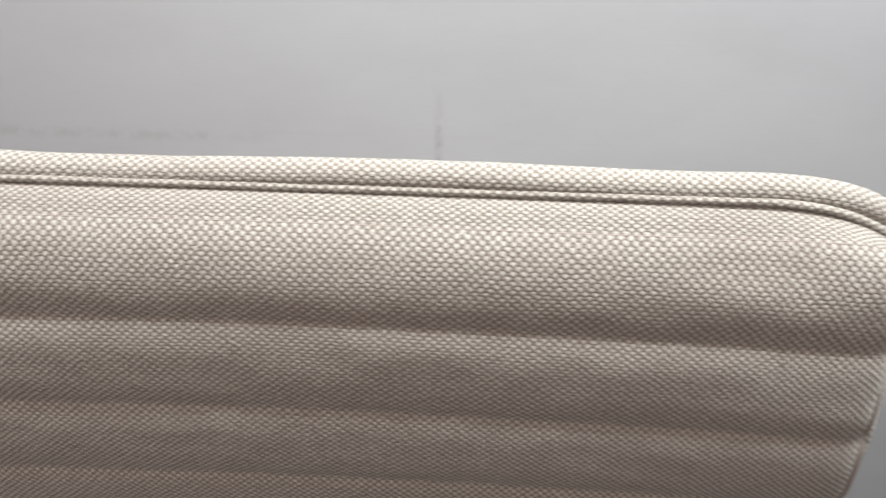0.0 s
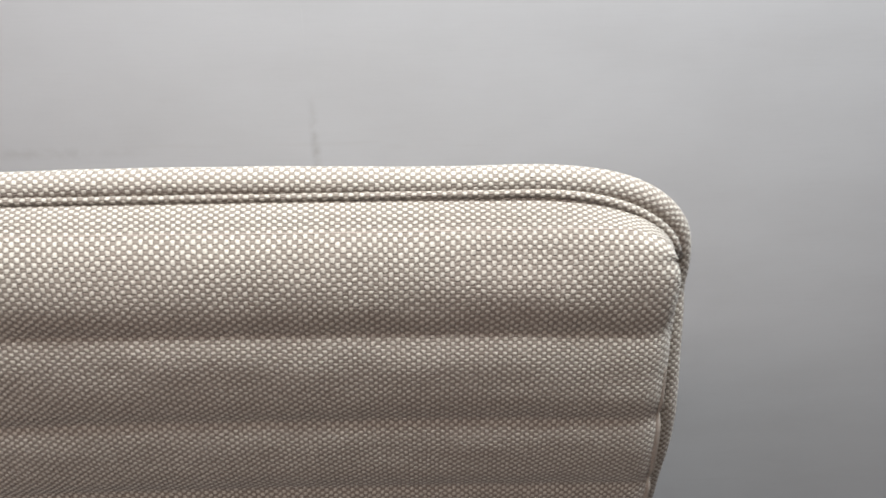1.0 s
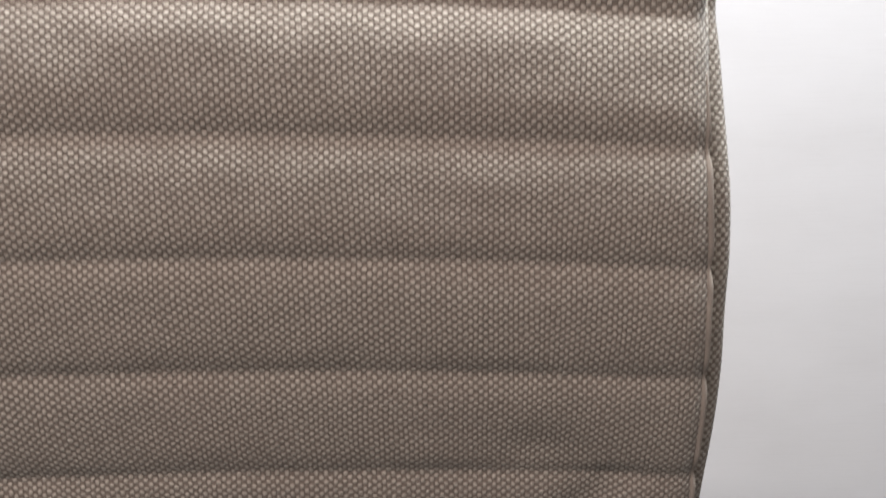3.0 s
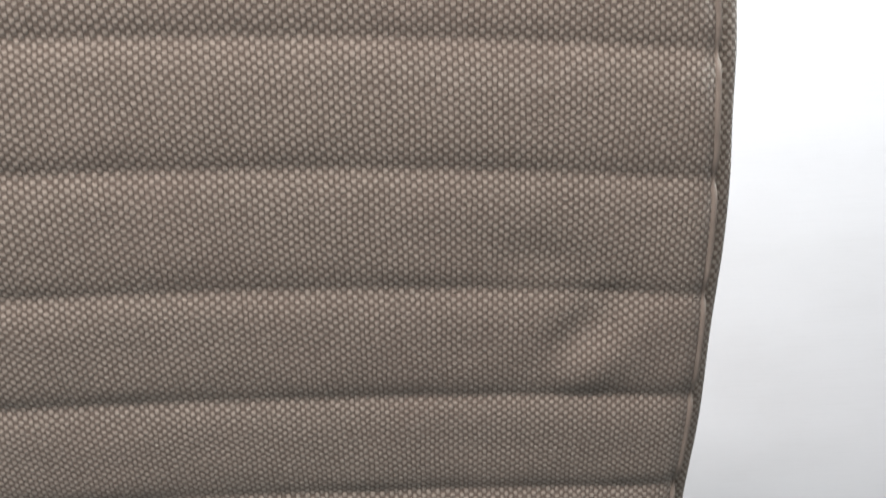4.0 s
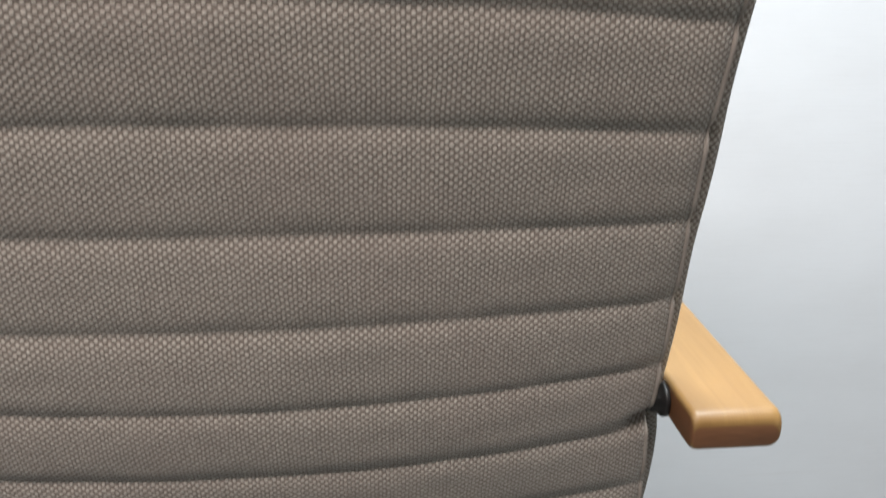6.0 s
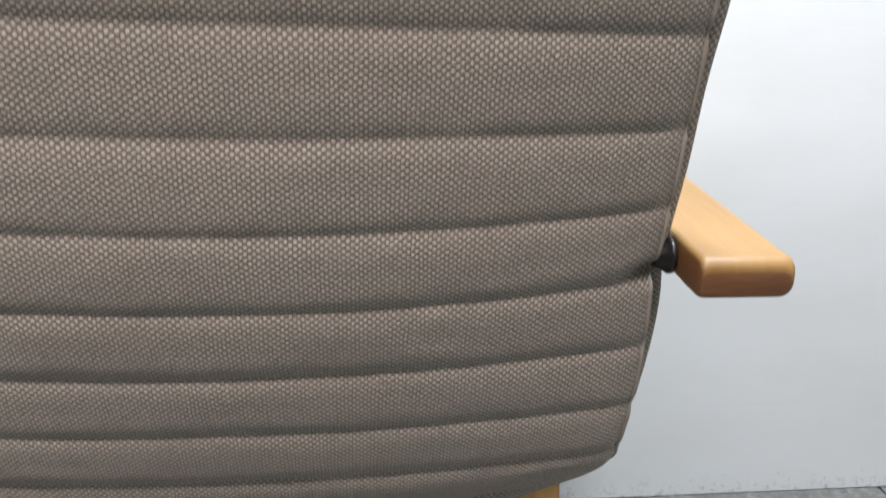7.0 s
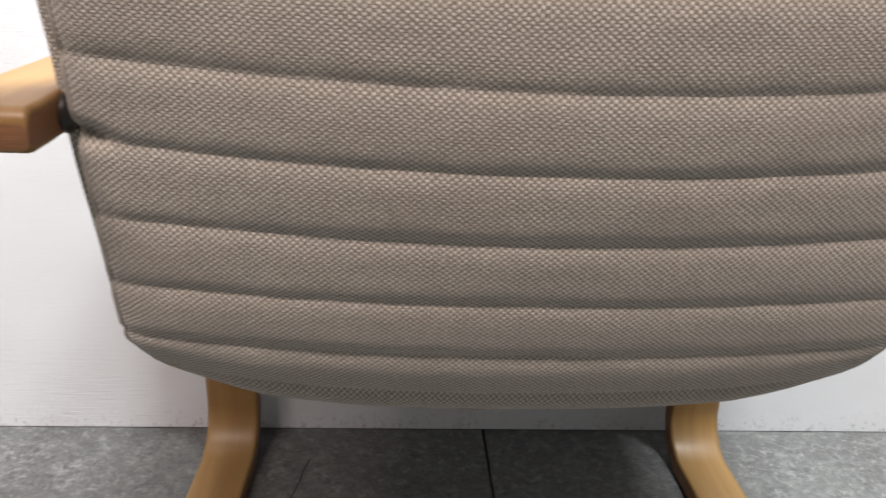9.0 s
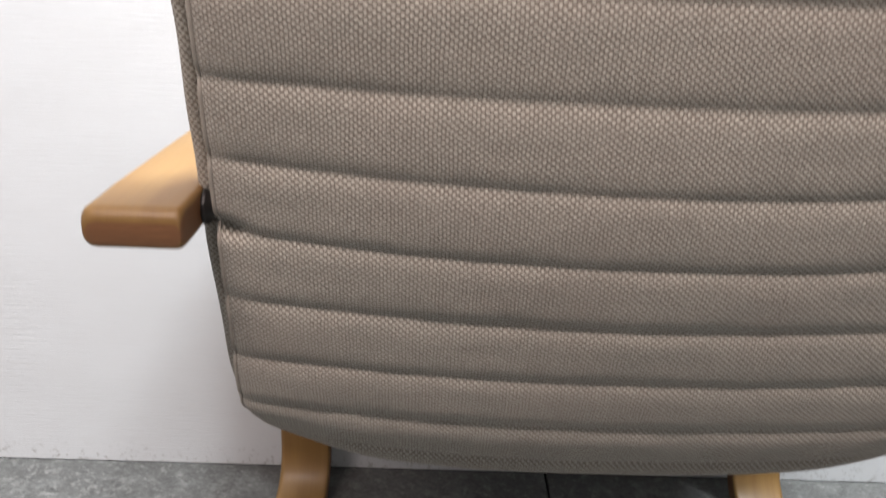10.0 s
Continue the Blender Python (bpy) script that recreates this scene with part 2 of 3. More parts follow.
def tube(points, radius, sides=10, caps=True):
    """A round cord along points; radius is a number or one for each point. UV in metres."""
    pts = [Vector(p) for p in points]
    rows, uvs, run = [], [], 0.0
    side = None
    for i, p in enumerate(pts):
        t = (pts[min(i + 1, len(pts) - 1)] - pts[max(i - 1, 0)]).normalized()
        if side is None:
            side = t.cross(Vector((0, 1, 0)))
            if side.length < 0.1:
                side = t.cross(Vector((0, 0, 1)))
        side = (side - t * side.dot(t)).normalized()
        up = t.cross(side)
        r = radius[i] if isinstance(radius, (list, tuple)) else radius
        if i:
            run += (p - pts[i - 1]).length
        rows.append([p + r * (math.cos(a) * side + math.sin(a) * up) for a in [2 * math.pi * k / sides for k in range(sides)]])
        uvs.append([(run, k / sides * 2 * math.pi * r) for k in range(sides + 1)])
    bm, grid = sheet(rows, uvs, True)
    if caps:
        bm.faces.new(grid[0])
        bm.faces.new(grid[-1][::-1])
    bmesh.ops.recalc_face_normals(bm, faces=bm.faces[:])
    return bm


# ---- the room ----
WALL_Y = 0.605


def plain_wall(name, lo, hi, material, label):
    bm = bmesh.new()
    box(bm, lo, hi)
    ob = new(name, mesh_of(name, bm, [material], False))
    return tagged(ob, label, "wall", kind="structure")


wall_north = plain_wall("wall_north", (-1.5, WALL_Y + 0.003, 0.0), (1.5, WALL_Y + 0.15, 2.6), PAINT, "white wall behind the papered face")
plain_wall("wall_south", (-1.5, -4.15, 0.0), (1.5, -4.0, 2.6), PAINT, "plain grey painted wall closing the room")
# side walls are unseen additions; their distance sets how much light bounces back
plain_wall("wall_west", (-1.65, -4.15, 0.0), (-1.5, WALL_Y + 0.15, 2.6), PAINT, "unseen plain grey side wall, added to set the bounced light")
plain_wall("wall_east", (1.5, -4.15, 0.0), (1.65, WALL_Y + 0.15, 2.6), PAINT, "unseen plain grey side wall, added to set the bounced light")
bm = bmesh.new()
box(bm, (-1.65, -4.15, 2.6), (1.65, WALL_Y + 0.15, 2.7))
tagged(new("ceiling", mesh_of("ceiling", bm, [PAINT], False)), "plain grey flat ceiling", "ceiling", kind="structure")
bm = bmesh.new()
box(bm, (-1.65, -4.15, -0.1), (1.65, WALL_Y + 0.15, -0.004))
floor = tagged(new("floor", mesh_of("floor", bm, [GROUT], False)), "grey stone-look tiled floor with dark joints", "floor", kind="structure")


# ---- the armchair ----
def poly(coefs, v):
    s, out = (v - 8.0) / 7.0, 0.0
    for c in coefs:
        out = out * s + c
    return out


POLY_Y = (0.02016, 0.02128, -0.05636, 0.00344, 0.10218, 0.06176)
POLY_Z = (-0.00979, 0.00445, 0.02381, 0.00722, -0.36622, 0.72623)


def edge_line(v):
    """Side line of the backrest, by quilting row: depth and height. Row 1 is the topmost level seam."""
    top = max(0.0, 1.0 - v)
    low = max(0.0, v - 15.0)
    y, z = poly(POLY_Y, min(max(v, 1.0), 15.0)), poly(POLY_Z, min(max(v, 1.0), 15.0))
    z -= 0.0018 * math.exp(-((v - 9.3) / 2.0) ** 2)
    if top:
        s = min(top, 1.0)
        y += 0.0055 * s + 0.0068 * s ** 3
        z += 0.050 * s - 0.007 * s ** 3
    if low:
        turn = 0.34 + 0.34 * np.linspace(0, low, 12) ** 1.3
        turn = np.minimum(turn, math.pi / 2)
        y += 0.050 * low * float(np.mean(np.sin(turn)))
        z -= 0.051 * low * float(np.mean(np.cos(turn)))
    return y, z


def knots(v, xs, ys):
    return float(np.interp(v, xs, ys))


def half_width(v):
    return knots(v, (0, 0.4, 1, 2, 3, 4, 6, 7, 8, 10, 14, 15.2, 16, 17, 18), (0.2475, 0.2503, 0.2512, 0.2533, 0.2568, 0.2586, 0.2588, 0.2568, 0.2544, 0.2562, 0.2595, 0.262, 0.258, 0.249, 0.24))


def corner_radius(v):
    """Rounding of the panel's side edge."""
    return knots(v, (0, 1.5, 3, 5, 6.5, 8, 18), (0.009, 0.0145, 0.0138, 0.0118, 0.0115, 0.0135, 0.0135))


def side_bulge(v):
    """One side sags outward above the lower corner and is drawn in at the bolt."""
    return 0.0040 * math.exp(-((v - 13.7) / 1.1) ** 2) + 0.0040 * math.exp(-((v - 15.8) / 0.8) ** 2) - 0.0020 * math.exp(-((v - 11.9) / 0.5) ** 2)


def bow(v):
    return 0.003 + 0.0225 * math.exp(-((v - 11.6) / 2.9) ** 2) + 0.006 * max(0.0, min(1.0, (v - 13.0) / 2.0)) + 0.003 * math.exp(-((v - 1.0) / 0.75) ** 2)


def end_lift(v):
    return knots(v, (0, 1, 4, 6, 8, 10, 11, 12, 13, 14, 18), (-0.001, -0.0113, -0.0113, -0.012, -0.0085, 0.0, 0.004, 0.006, 0.0043, 0.0015, 0.0))


def corner_lift(v):
    return knots(v, (-1, 0, 0.6, 14, 15, 16, 17, 18), (0.0, 0.0, 0.0, 0.0, 0.003, 0.020, 0.031, 0.033))


def frame_at(v):
    y0, z0 = edge_line(v - 0.04)
    y1, z1 = edge_line(v + 0.04)
    length = math.hypot(y1 - y0, z1 - z0)
    return edge_line(v), ((z1 - z0) / length, -(y1 - y0) / length)


# small dents and folds of the cloth: x, row, spread across, spread along, tilt, depth
FOLDS = [
    (0.202, 5.32, 0.021, 0.42, -0.75, -0.0040),
    (0.211, 5.62, 0.020, 0.36, -0.75, 0.0018),
    (0.180, 4.72, 0.030, 0.20, 0.0, -0.0022),
    (0.180, 0.25, 0.030, 0.20, 0.0, -0.0018),
    (0.248, 11.88, 0.010, 0.13, 0.0, -0.0100),
    (-0.248, 11.95, 0.010, 0.13, 0.0, -0.0080),
    (0.248, 0.30, 0.008, 0.08, 0.0, -0.0040),
    (-0.248, 0.30, 0.008, 0.08, 0.0, -0.0040),
    (0.237, 0.03, 0.013, 0.05, 0.0, -0.0026),
    (-0.237, 0.03, 0.013, 0.05, 0.0, -0.0026),
]


def cloth(s, v):
    """A point of the quilted back: s runs across in metres of cloth, v down by rows."""
    (ey, ez), (ny, nz) = frame_at(v)
    w, b = half_width(v) - 0.0015 * math.exp(-((v - 0.9) / 0.8) ** 2), bow(v)
    rc, a = corner_radius(v), abs(s)
    near_seam = abs(v - round(v)) / 0.13 if 0.6 < v < 15.4 else 9.0
    flat = w - rc - 0.0014 * math.exp(-near_seam ** 2)
    if a <= flat:
        x, off = a, b * (1 - (a / w) ** 2)
    else:
        off0 = b * (1 - (flat / w) ** 2)
        phi = min((a - flat) / rc, math.pi / 2)
        rest = max(0.0, a - flat - rc * math.pi / 2) * min(1.0, 0.3 + 0.5 * max(0.0, v - 0.4))
        x = flat + rc * math.sin(phi) + 0.3 * rest
        off = off0 - rc * (1 - math.cos(phi)) - 0.93 * rest
    x = math.copysign(x + (side_bulge(v) * (a / w) ** 8 if s > 0 else 0.0), s)
    f = v - math.floor(v) if v > 0 else 0.0
    if v >= 1:
        puff = 1 - abs(2 * f - 1) ** 3.5
    elif f < 1 / 3:
        puff = math.sin(math.pi * (0.25 + 0.75 * f))
    else:
        puff = 1 - (1.5 * f - 0.5) ** 3
    puff = math.sqrt(puff * puff + 0.003) - 0.055
    near = max(0.0, min(1.0, (a - flat + 0.012) / 0.032))
    fade = 1 - 0.8 * near * near * (3 - 2 * near)
    tall = knots(v, (0, 1, 1.01, 3, 5, 8, 12, 14, 16, 16.01, 17), (0.0032, 0.0032, 0.0027, 0.0030, 0.0032, 0.0034, 0.0034, 0.0032, 0.0033, 0.0044, 0.0044))
    # the stitching runs out before the lower corners
    corner = max(0.0, min(1.0, (v - 15.2) / 0.6)) * max(0.0, min(1.0, (a - 0.175) / 0.055))
    puff += (0.62 - puff) * corner
    off += tall * puff * fade
    # tight crease above the hem, with a fuller lip below it
    off -= 0.0026 * math.exp(-((v - 16.0) / 0.11) ** 2) * (1 - corner)
    off += 0.0018 * math.exp(-((v - 16.35) / 0.22) ** 2) * (1 - corner)
    off += 0.0006 * noise.noise((x * 9, v * 0.8, 3.1)) + 0.0005 * noise.noise((x * 40, v * 3, 7.7))
    for fx, fv, rx, rv, tilt, deep in FOLDS:
        du, dv = (x - fx) / rx, (v - fv) / rv
        du, dv = du * math.cos(tilt) + dv * math.sin(tilt), dv * math.cos(tilt) - du * math.sin(tilt)
        off += deep * math.exp(-du * du - (2.1 * dv if tilt else dv) ** 2)
    q = min(1.0, abs(x) / w)
    lift = end_lift(v) * q * q + (corner_lift(v) * q ** 14 if v < 8 else 0.0)
    rise = corner_lift(v) * q ** 4 * (0.74 if s > 0 else 1.0) if v > 8 else 0.0
    wave = 0.0010 * noise.noise((x * 6, v * 1.7, 11.0))
    lift += wave + 0.0026 * (1 - q * q) * math.exp(-((v - 13.0) / 2.2) ** 2)
    p = Vector((x, ey + off * ny + lift * nz, ez + off * nz - lift * ny + rise))
    if v < 0.8 and a > 0.165:
        room = welt_top(a if a < 0.2515 else 0.2515).z - 0.0004 - 0.004 * v + 0.03 * max(0.0, v - 0.55)
        gap = room - p.z
        soft = 0.003
        p.z = room - (gap if gap > 5 * soft else soft * math.log1p(math.exp(gap / soft)))
    return p


def welt_point(s):
    """Path of the corded welt round the back: s from -1 (left foot) over the top to 1 (right foot)."""
    sign = math.copysign(1.0, s)
    a = abs(s)
    if a < 0.25:
        x = a / 0.25 * 0.165
        return Vector((sign * x, 0.047, 1.1482 + 0.0012 * math.sin(19 * x * sign + 1) * (1 - (x / 0.165) ** 4)))
    if a < 0.42:
        t = (a - 0.25) / 0.17 * math.pi / 2
        return Vector((sign * (0.165 + 0.0905 * math.sin(t) ** 0.84), 0.047 + 0.005 * math.sin(t), 1.081 + 0.0672 * math.cos(t) ** 0.63))
    t = (a - 0.42) / 0.58
    v = 1.2 + t * 14.2
    (ey, ez), (ny, nz) = frame_at(v)
    ease = min(1.0, t / 0.08)
    x = half_width(v) + 0.0075 - 0.0012 * max(0.0, min(1.0, (v - 3.0) / 1.5)) - 0.0035 * max(0.0, min(1.0, (v - 12.5) / 2.5)) + 0.0006 * math.sin(v * 3.1)
    x += knots(v, (3, 4, 6, 7, 8, 10, 12), (0.0, 0.0006, 0.0002, 0.0013, 0.0031, 0.0014, 0.0))
    x += 1.4 * side_bulge(min(v, 14.6)) if sign > 0 else 0.0
    back = -0.026 + 0.004 * math.exp(-((v - 11.8) / 0.5) ** 2)
    lift = end_lift(v)
    p = Vector((sign * x, ey + back * ny + lift * nz, ez + back * nz - lift * ny))
    start = Vector((sign * 0.2555, 0.052, 1.081))
    return start.lerp(p, ease) if ease < 1 else p


def arc_table():
    """Length of cloth down the middle, by rows."""
    total, out, last = 0.0, {}, None
    for k in range(0, 18 * 24 + 1):
        p = Vector(edge_line(k / 24))
        if last is not None:
            total += (p - last).length
        out[k], last = total, p
    return out


def back_panel(parent):
    arcs = arc_table()
    per = 24
    half = 64
    steps = [k / half for k in range(-half, half + 1)]
    rows, uvs = [], []
    last = int(17.4 * per)
    for k in range(0, last + 1):
        v = k / per
        w = half_width(v)
        side = 0.017 * (math.pi / 2 - 1) + w + 0.027
        row, uv = [], []
        for q in steps:
            aq = abs(q)
            s = math.copysign(side * (aq * 1.12 if aq < 0.75 else 0.84 + (aq - 0.75) * 0.64), q)
            row.append(cloth(s, v))
            uv.append((s, -arcs[k]))
        rows.append(row)
        uvs.append(uv)
    # top strip, from the first seam over to the welt
    first = rows[0]
    strip, strip_uv = [], []
    for k in range(6, 0, -1):
        t = k / 6
        row = []
        for j, p in enumerate(first):
            a = min(abs(p.x) / 0.222, 1.0)
            x = math.copysign(min(0.2515, abs(uvs[0][j][0])), p.x)
            goal = Vector((x, 0.0415, 1.1455)) if abs(x) <= 0.165 else welt_top(x)
            mid = p.lerp(goal, t)
            mid.z += 0.0016 * math.sin(math.pi * t) * (1 - a ** 6)
            mid.y -= 0.0006 * math.sin(math.pi * t) * (1 - a ** 6)
            row.append(mid)
        strip.append(row)
        strip_uv.append([(uvs[0][j][0], 0.022 * t) for j in range(len(first))])
    bm, grid = sheet(strip + rows, strip_uv + uvs)
    bmesh.ops.recalc_face_normals(bm, faces=bm.faces[:])
    return part("back_panel", bm, FABRIC, parent, "taupe woven back panel quilted in level channels")


def welt_top(x):
    """Stitch line in front of the welt round the upper corners."""
    a = min(1.0, (abs(x) - 0.165) / 0.0865)
    z = 1.100 + 0.0455 * math.sqrt(max(0.0, 1 - a ** 2.4))
    return Vector((math.copysign(min(abs(x), 0.2515), x), 0.0415 + 0.002 * a, max(z, 1.104)))


def welt_cord(parent):
    n = 420
    pts = [welt_point(-1 + 2 * k / n) for k in range(n + 1)]
    radii = []
    for k in range(n + 1):
        a = abs(-1 + 2 * k / n)
        r = 0.0072 if a < 0.3 else 0.0072 - 0.0021 * min(1.0, (a - 0.3) / 0.15)
        if a > 0.92:
            r *= math.sqrt(max(0.01, 1 - ((a - 0.92) / 0.0802) ** 2))
        radii.append(r * (1 + 0.04 * noise.noise((k * 0.11, 2.0, 0.0))))
    ob = part("welt", tube(pts, radii, 14), FABRIC, parent, "corded welt in the same taupe cloth")
    flange = []
    for k in range(-60, 61):
        x = 0.2505 * k / 60
        if abs(x) <= 0.165:
            p = Vector((x, 0.0415, 1.1455))
        else:
            p = welt_top(x)
        flange.append(p + Vector((0, -0.0012, 0.0008)))
    part("welt_flange", tube(flange, 0.0021, 8), FABRIC, ob)
    return ob


def seam_threads(parent):
    """Fine sewn line in each crease."""
    for row in range(0, 17):
        v = row if row else 0.02
        pts = []
        w = half_width(v)
        for k in range(-50, 51):
            pts.append(cloth((w - 0.006) * k / 50, v) + Vector((0, 0.0004, 0)))
        part("seam", tube(pts, 0.0004, 5), THREAD, parent)


def side_ridges(parent):
    """Puckered sewn ridge down each side of the quilted face."""
    for sign in (-1, 1):
        pts, radii = [], []
        for k in range(0, 241):
            v = 1.4 + 14.1 * k / 240
            bend = corner_radius(v) * (0.74 + 0.07 * noise.noise((v * 1.3, 5.0 + sign, 0.0)))
            p = cloth(sign * (half_width(v) - corner_radius(v) + bend), v)
            p += 0.0003 * (p - cloth(sign * (half_width(v) - 0.03), v)).normalized()
            f = v - math.floor(v)
            pts.append(p + Vector((sign * 0.0002, -0.0001, 0)))
            radii.append(0.0016 * (1 - 0.6 * math.exp(-(min(f, 1 - f) / 0.07) ** 2)) * min(1.0, 0.15 + k / 12, 0.15 + (240 - k) / 12))
        part("side_ridge", tube(pts, radii, 8), EDGE, parent, "sewn edge of the quilted panel, coloured pale for the light it catches")


def hem_fold(parent):
    """Thin folded edge of the cloth below the lowest channel."""
    pts, radii = [], []
    for k in range(-60, 61):
        x = 0.215 * k / 60
        v = 16.62 + 0.10 * noise.noise((x * 14, 2.3, 0.0))
        pts.append(cloth(x, v) + Vector((0, -0.0004, 0.0)))
        radii.append(0.0012 * (0.8 + 0.6 * noise.noise((x * 25, 8.0, 0.0))) * min(1.0, 0.1 + (60 - abs(k)) / 10))
    part("hem_fold", tube(pts, radii, 8), THREAD, parent, "thin folded hem under the lowest channel")


def cushion_body(parent):
    """Front half of the cushion, behind the welt, and the seat that runs on from it."""
    rows, uvs = [], []
    loop = [0.75 + (15.2 - 0.75) * k / 32 for k in range(33)]
    outline = [(1.0, 0.0), (1.0, 0.25), (0.97, 0.6), (0.9, 0.88), (0.7, 1.0), (0.35, 1.04), (0, 1.05)]
    outline = outline + [(-a, b) for a, b in outline[-2::-1]]
    for k, v in enumerate(loop):
        (ey, ez), (ny, nz) = frame_at(v)
        tall = 0.052 * math.sqrt(max(0.02, 1 - (1 - min(1.0, (k + 0.2) / 2.5)) ** 2))
        w = half_width(v) + 0.004
        row = []
        for a, b in outline:
            back = -0.024 - tall * b
            lift = end_lift(v) * a * a
            row.append((a * w, ey + back * ny + lift * nz, ez + back * nz - lift * ny))
        # close along the inner side
        back = -0.021
        row += [(-0.9 * w, ey + back * ny, ez + back * nz), (0.9 * w, ey + back * ny, ez + back * nz)]
        rows.append(row)
        uvs.append([(j * 0.04, -v * 0.051) for j in range(len(row) + 1)])
    bm, grid = sheet(rows, uvs, True)
    bm.faces.new(grid[0])
    bm.faces.new(grid[-1][::-1])
    bmesh.ops.recalc_face_normals(bm, faces=bm.faces[:])
    part("front_cushion", bm, FABRIC, parent)
    bm = bmesh.new()
    layer = bm.loops.layers.uv.new("UVMap")
    # unseen seat, stretched to the wall and legs to block light below
    box(bm, (-0.250, 0.225, 0.335), (0.272, 0.598, 0.415))
    for vert in bm.verts:
        vert.co.z += (vert.co.y - 0.20) * 0.12
    bmesh.ops.bevel(bm, geom=bm.edges[:], offset=0.022, segments=5, profile=0.6, affect="EDGES")
    for f in bm.faces:
        for l in f.loops:
            l[layer].uv = (l.vert.co.x, l.vert.co.y)
    part("seat_cushion", bm, FABRIC, parent)


def bent_path():
    """Middle line of the bent wood in depth and height: armrest, front upright, floor runner."""
    pts = [(0.0815, 0.5395)]
    yf, top, low, rt, rb = 0.558, 0.5395, 0.0125, 0.075, 0.062
    for k in range(1, 20):
        pts.append((0.0815 + (yf - rt - 0.0815) * k / 19, top))
    for k in range(1, 15):
        a = math.pi / 2 * k / 14
        pts.append((yf - rt + rt * math.sin(a), top - rt + rt * math.cos(a)))
    for k in range(1, 15):
        pts.append((yf, top - rt + (low + rb - top + rt) * k / 14))
    for k in range(1, 15):
        a = math.pi / 2 * k / 14
        pts.append((yf - rb + rb * math.cos(a), low + rb - rb * math.sin(a)))
    for k in range(1, 16):
        pts.append((yf - rb - (yf - rb + 0.03) * k / 15, low))
    return pts


def wooden_side(parent, arm, leg, runner, inner, reach=0.0, drop=0.0, rise=0.0):
    """One bentwood side; arm, leg and runner give the two edges in x, inner is the cushion's side."""
    path = bent_path()
    path = [(path[0][0] - reach, path[0][1] - drop), (path[1][0], path[1][1] - 0.9 * drop)] + path[2:]
    path = [(y, z + rise * min(1.0, max(0.0, (y - 0.1) / 0.16)) if z > 0.4 else z) for y, z in path]
    run = [0.0]
    for (y0, z0), (y1, z1) in zip(path, path[1:]):
        run.append(run[-1] + math.hypot(y1 - y0, z1 - z0))
    thick = 0.0245
    rows, uvs = [], []
    # rounded oblong section: corners of a small radius
    section = []
    outer = 1 if inner > 0 else -1
    for cx, cz, a0 in ((1, 1, 0), (-1, 1, 90), (-1, -1, 180), (1, -1, 270)):
        for k in range(5):
            a = radians(a0 + 22.5 * k)
            section.append((cx, cz, math.cos(a), math.sin(a)))
    stations = []
    for d in (0.0, 0.0004, 0.0012, 0.0026, 0.0045, 0.0065, 0.0088):
        above = 0.0082 * (1 - math.sqrt(1 - (1 - d / 0.009) ** 2))
        below = 0.4 * above
        scale = 1 - (above + below) / thick
        stations.append(((path[0][0] + d, path[0][1] - (above - below) / 2), (1.0, 0.0), run[0] + d, scale, 0.45 * above))
    for i in range(1, len(path)):
        (ya, za), (yb, zb) = path[max(i - 1, 0)], path[min(i + 1, len(path) - 1)]
        n = math.hypot(yb - ya, zb - za)
        stations.append((path[i], ((yb - ya) / n, (zb - za) / n), run[i], 1.0, 0.0))
    full = run[-1]
    for (y, z), (ty, tz), at, scale, cut in stations:
        q = knots(at, (0, 0.45, 0.62, 0.95, 1.08, full), (0, 0.35, 1, 1, 1.5, 2))
        lo = knots(q, (0, 1, 2), (arm[0], leg[0], runner[0])) + cut * (0.25 if outer > 0 else 1.0)
        hi = knots(q, (0, 1, 2), (arm[1], leg[1], runner[1])) - cut * (1.0 if outer > 0 else 0.25)
        mx, hw, ht = (lo + hi) / 2, (hi - lo) / 2, thick / 2 * scale
        ny, nz = -tz, ty
        row, uv = [], []
        for cx, cz, dx, dz in section:
            r = min(0.0074 if cx == outer else 0.0040, 0.92 * ht)
            x = mx + cx * (hw - r) + r * dx
            h = cz * (ht - r) + r * dz
            row.append((x, y + h * ny, z + h * nz))
            uv.append((x if abs(cz * dz) > 0.5 or abs(dz) > 0.7 else h, at))
        uv.append(uv[0])
        rows.append(row)
        uvs.append(uv)
    # narrow sides take the darker wood, whose colour includes shade
    narrow = {j for j in range(20) if section[j][0] == section[(j + 1) % 20][0] and section[j][1] != section[(j + 1) % 20][1]}
    bm, grid = sheet(rows, uvs, True, lambda i, j: 1 if (j in narrow) else 0)
    layer = bm.loops.layers.uv.active
    for ring in (grid[0], grid[-1][::-1]):
        f = bm.faces.new(ring)
        f.material_index = 1
        for l in f.loops:
            l[layer].uv = (l.vert.co.z, l.vert.co.x)
    bmesh.ops.recalc_face_normals(bm, faces=bm.faces[:])
    side = part("wooden_side", bm, [WOOD, WOOD_EDGE_SHADED], parent, "honey-coloured bent beech armrest, leg and runner in one")
    # black spacer between the wood and the cushion
    sign = 1 if inner > 0 else -1
    profile = [(0.0, 0.0), (0.0112, 0.0), (0.0112, 0.0022), (0.0104, 0.0034), (0.0090, 0.0042), (0.0080, 0.0085), (0.0064, 0.012), (0.0046, 0.0135), (0.0044, 0.034), (0.0, 0.034)]
    rows, uvs = [], []
    for rad, dist in profile:
        rows.append([(inner - sign * dist, 0.126 + rad * math.cos(a), 0.5385 + rad * math.sin(a)) for a in [2 * math.pi * k / 20 for k in range(20)]])
        uvs.append([(0, 0)] * 21)
    bm, grid = sheet(rows, uvs, True)
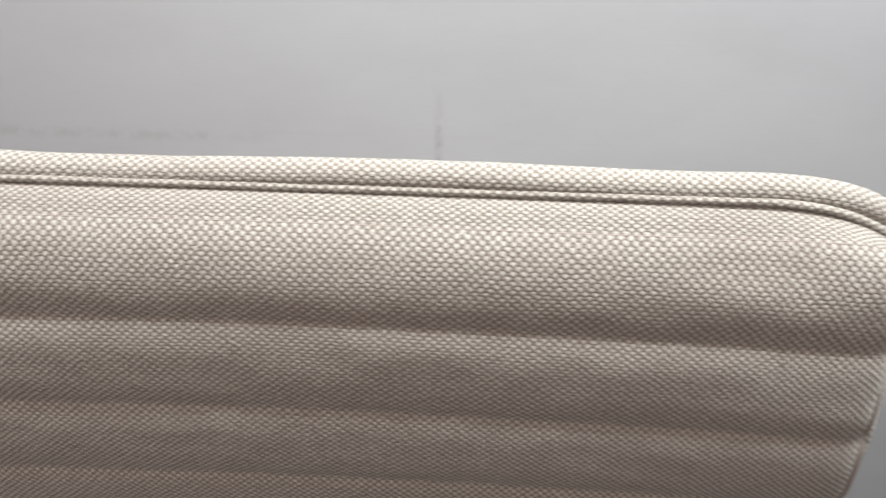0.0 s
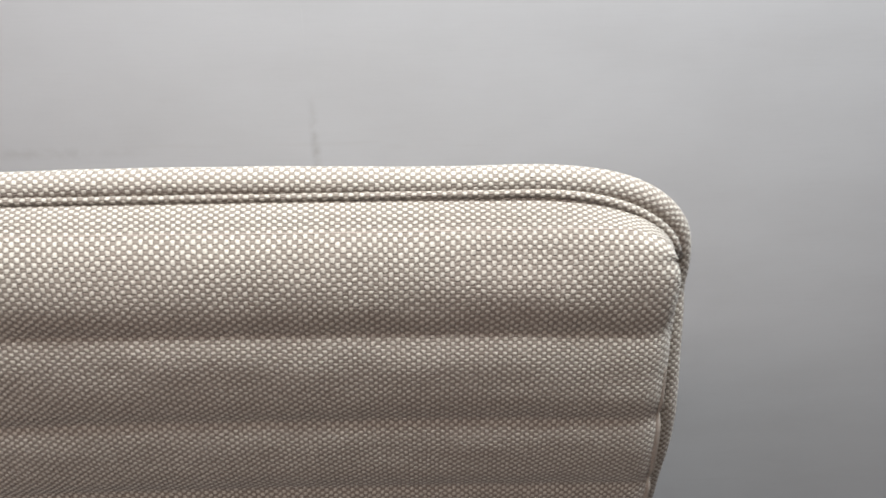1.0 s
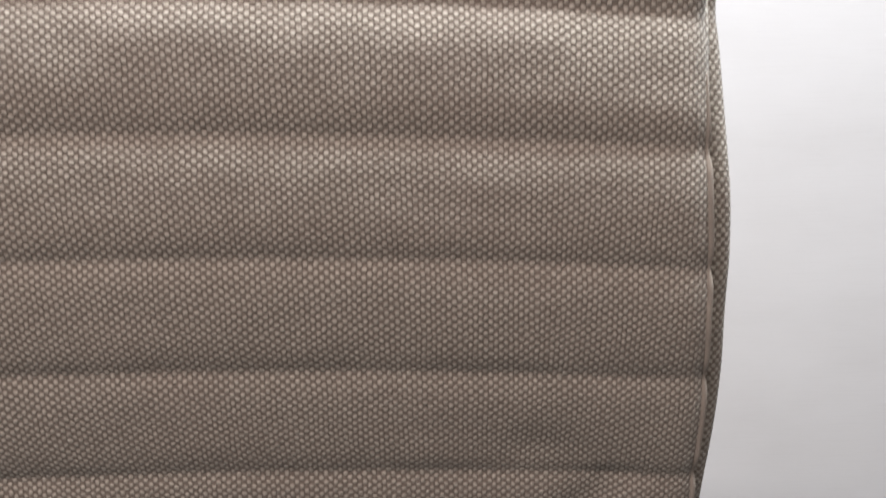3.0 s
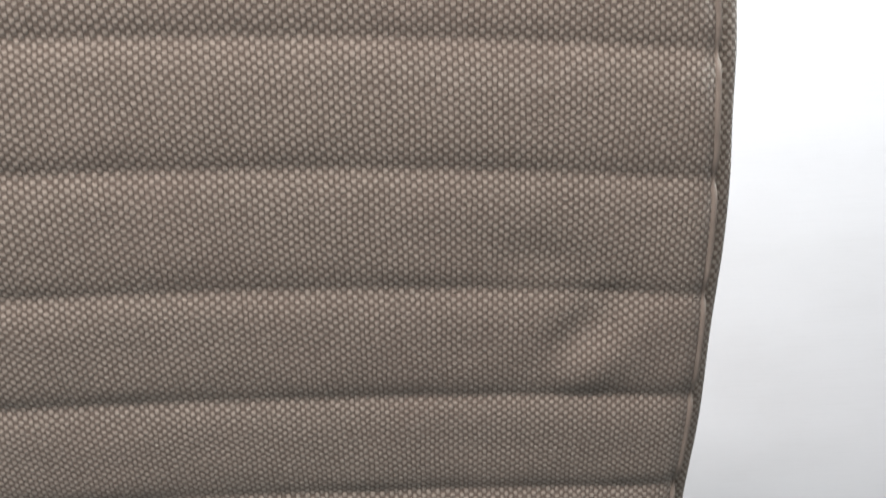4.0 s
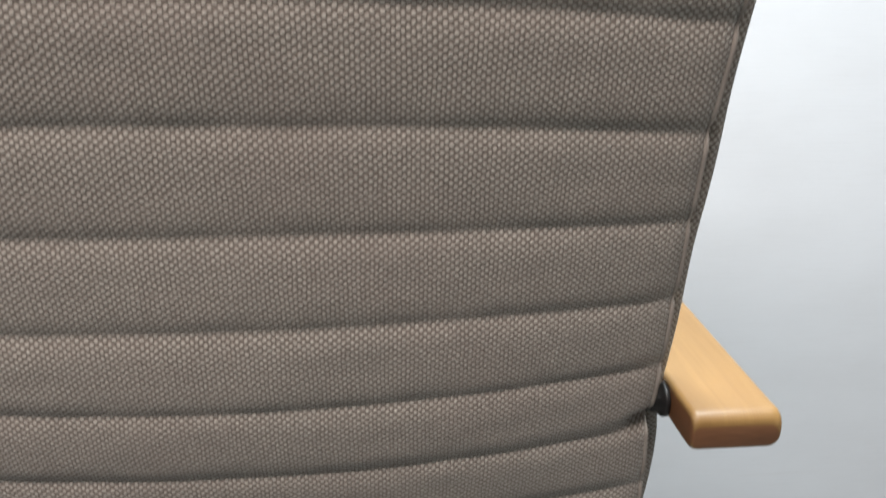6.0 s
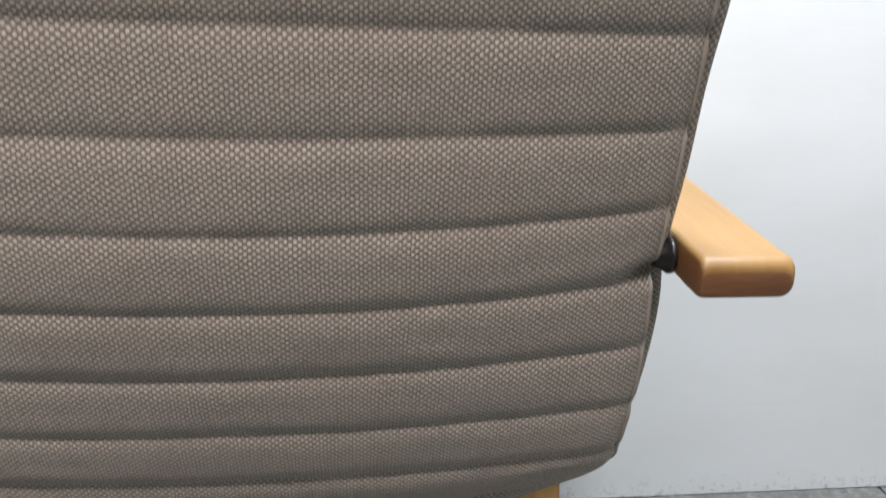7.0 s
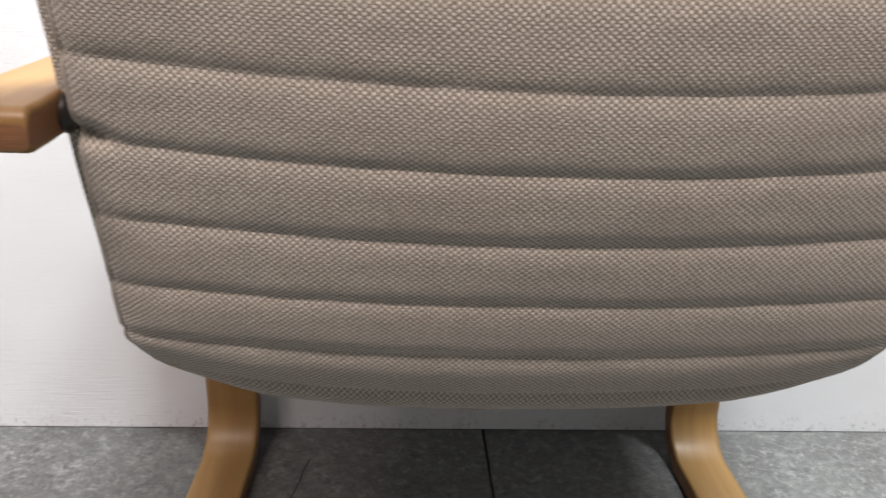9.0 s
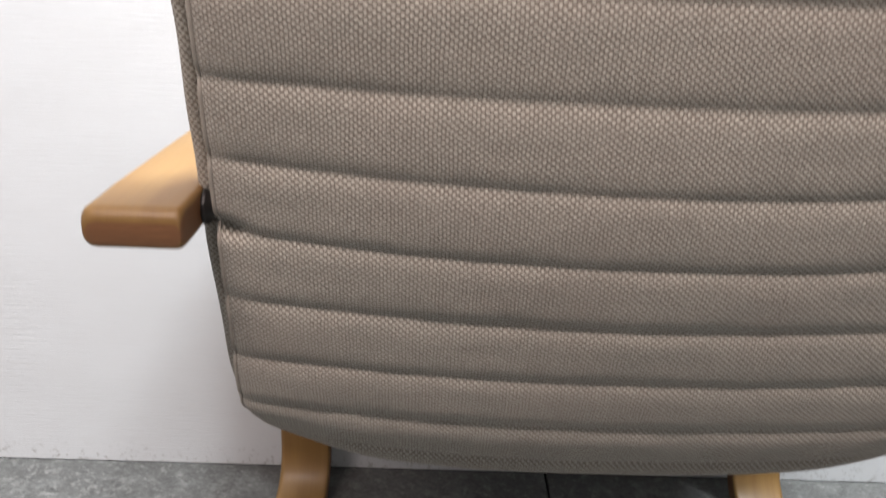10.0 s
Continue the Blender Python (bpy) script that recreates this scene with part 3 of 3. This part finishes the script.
    bmesh.ops.remove_doubles(bm, verts=bm.verts[:], dist=1e-6)
    bmesh.ops.recalc_face_normals(bm, faces=bm.faces[:])
    part("spacer_bolt", bm, BLACK, side, "black plastic spacer and bolt head")
    return side


chair = tagged(new("armchair"), "beige-taupe woven armchair with honey bentwood sides, back towards the room", "armchair")
back_panel(chair)
welt_cord(chair)
seam_threads(chair)
side_ridges(chair)
hem_fold(chair)
cushion_body(chair)
wooden_side(chair, (0.2675, 0.3235), (0.280, 0.3445), (0.286, 0.350), 0.2675, rise=0.007)
wooden_side(chair, (-0.3210, -0.2645), (-0.3165, -0.2525), (-0.324, -0.259), -0.2645, 0.002, 0.001)


# ---- wall paper strips and floor tiles ----
def paper_strip(x0, x1):
    bm = bmesh.new()
    box(bm, (x0, WALL_Y, 0.0004), (x1, WALL_Y + 0.003, 2.6))
    part("wallpaper_strip", bm, PAPER, wall_north, smooth=False)


for x0, x1 in ((-1.5, 0.01006), (0.01012, 1.5)):
    paper_strip(x0, x1)


def tile_mesh(sx, sy):
    bm = bmesh.new()
    box(bm, (-sx / 2, -sy / 2, -0.008), (sx / 2, sy / 2, 0.0))
    bmesh.ops.bevel(bm, geom=[e for e in bm.edges if min(v.co.z for v in e.verts) > -0.001], offset=0.0012, segments=1, affect="EDGES")
    return mesh_of("tile", bm, [TILE], False)


STEP, GAP, JOINT_X = 0.8, 0.0035, 0.043
shared = tile_mesh(STEP - GAP, STEP - GAP)
first_y = WALL_Y - 0.44
for i in range(-2, 2):
    for j in range(6):
        ob = new("tile", shared)
        ob.location = (JOINT_X + STEP * (i + 0.5), first_y - STEP * (j + 0.5), 0)
        ob.parent = floor
strip_mesh = tile_mesh(STEP - GAP, 0.44 - 0.002)
for i in range(-2, 2):
    ob = new("tile", strip_mesh)
    ob.location = (JOINT_X + STEP * (i + 0.5), first_y + 0.22 + 0.001, 0)
    ob.parent = floor
# hairline crack in a tile under the seat
bm = bmesh.new()
pts = [(-0.188, 0.535), (-0.193, 0.515), (-0.196, 0.49), (-0.203, 0.46), (-0.202, 0.42), (-0.208, 0.37)]
for k in range(len(pts) - 1):
    (xa, ya), (xb, yb) = pts[k], pts[k + 1]
    wd = 0.0011
    verts = [bm.verts.new((xa - wd, ya, 0.0004)), bm.verts.new((xa + wd, ya, 0.0004)), bm.verts.new((xb + wd, yb, 0.0004)), bm.verts.new((xb - wd, yb, 0.0004))]
    bm.faces.new(verts[::-1])
part("tile_crack", bm, GROUT, floor, "dark hairline crack in a tile", smooth=False)

# small dark chip in the open floor beside the chair
bm = bmesh.new()
ring = [bm.verts.new((0.681 + 0.006 * math.cos(a) * (1 + 0.3 * math.sin(3 * a)), 0.50 + 0.0035 * math.sin(a), 0.0004)) for a in [k * math.pi / 6 for k in range(12)]]
bm.faces.new(ring)
part("tile_chip", bm, GROUT, floor, "small dark chip in a tile", smooth=False)
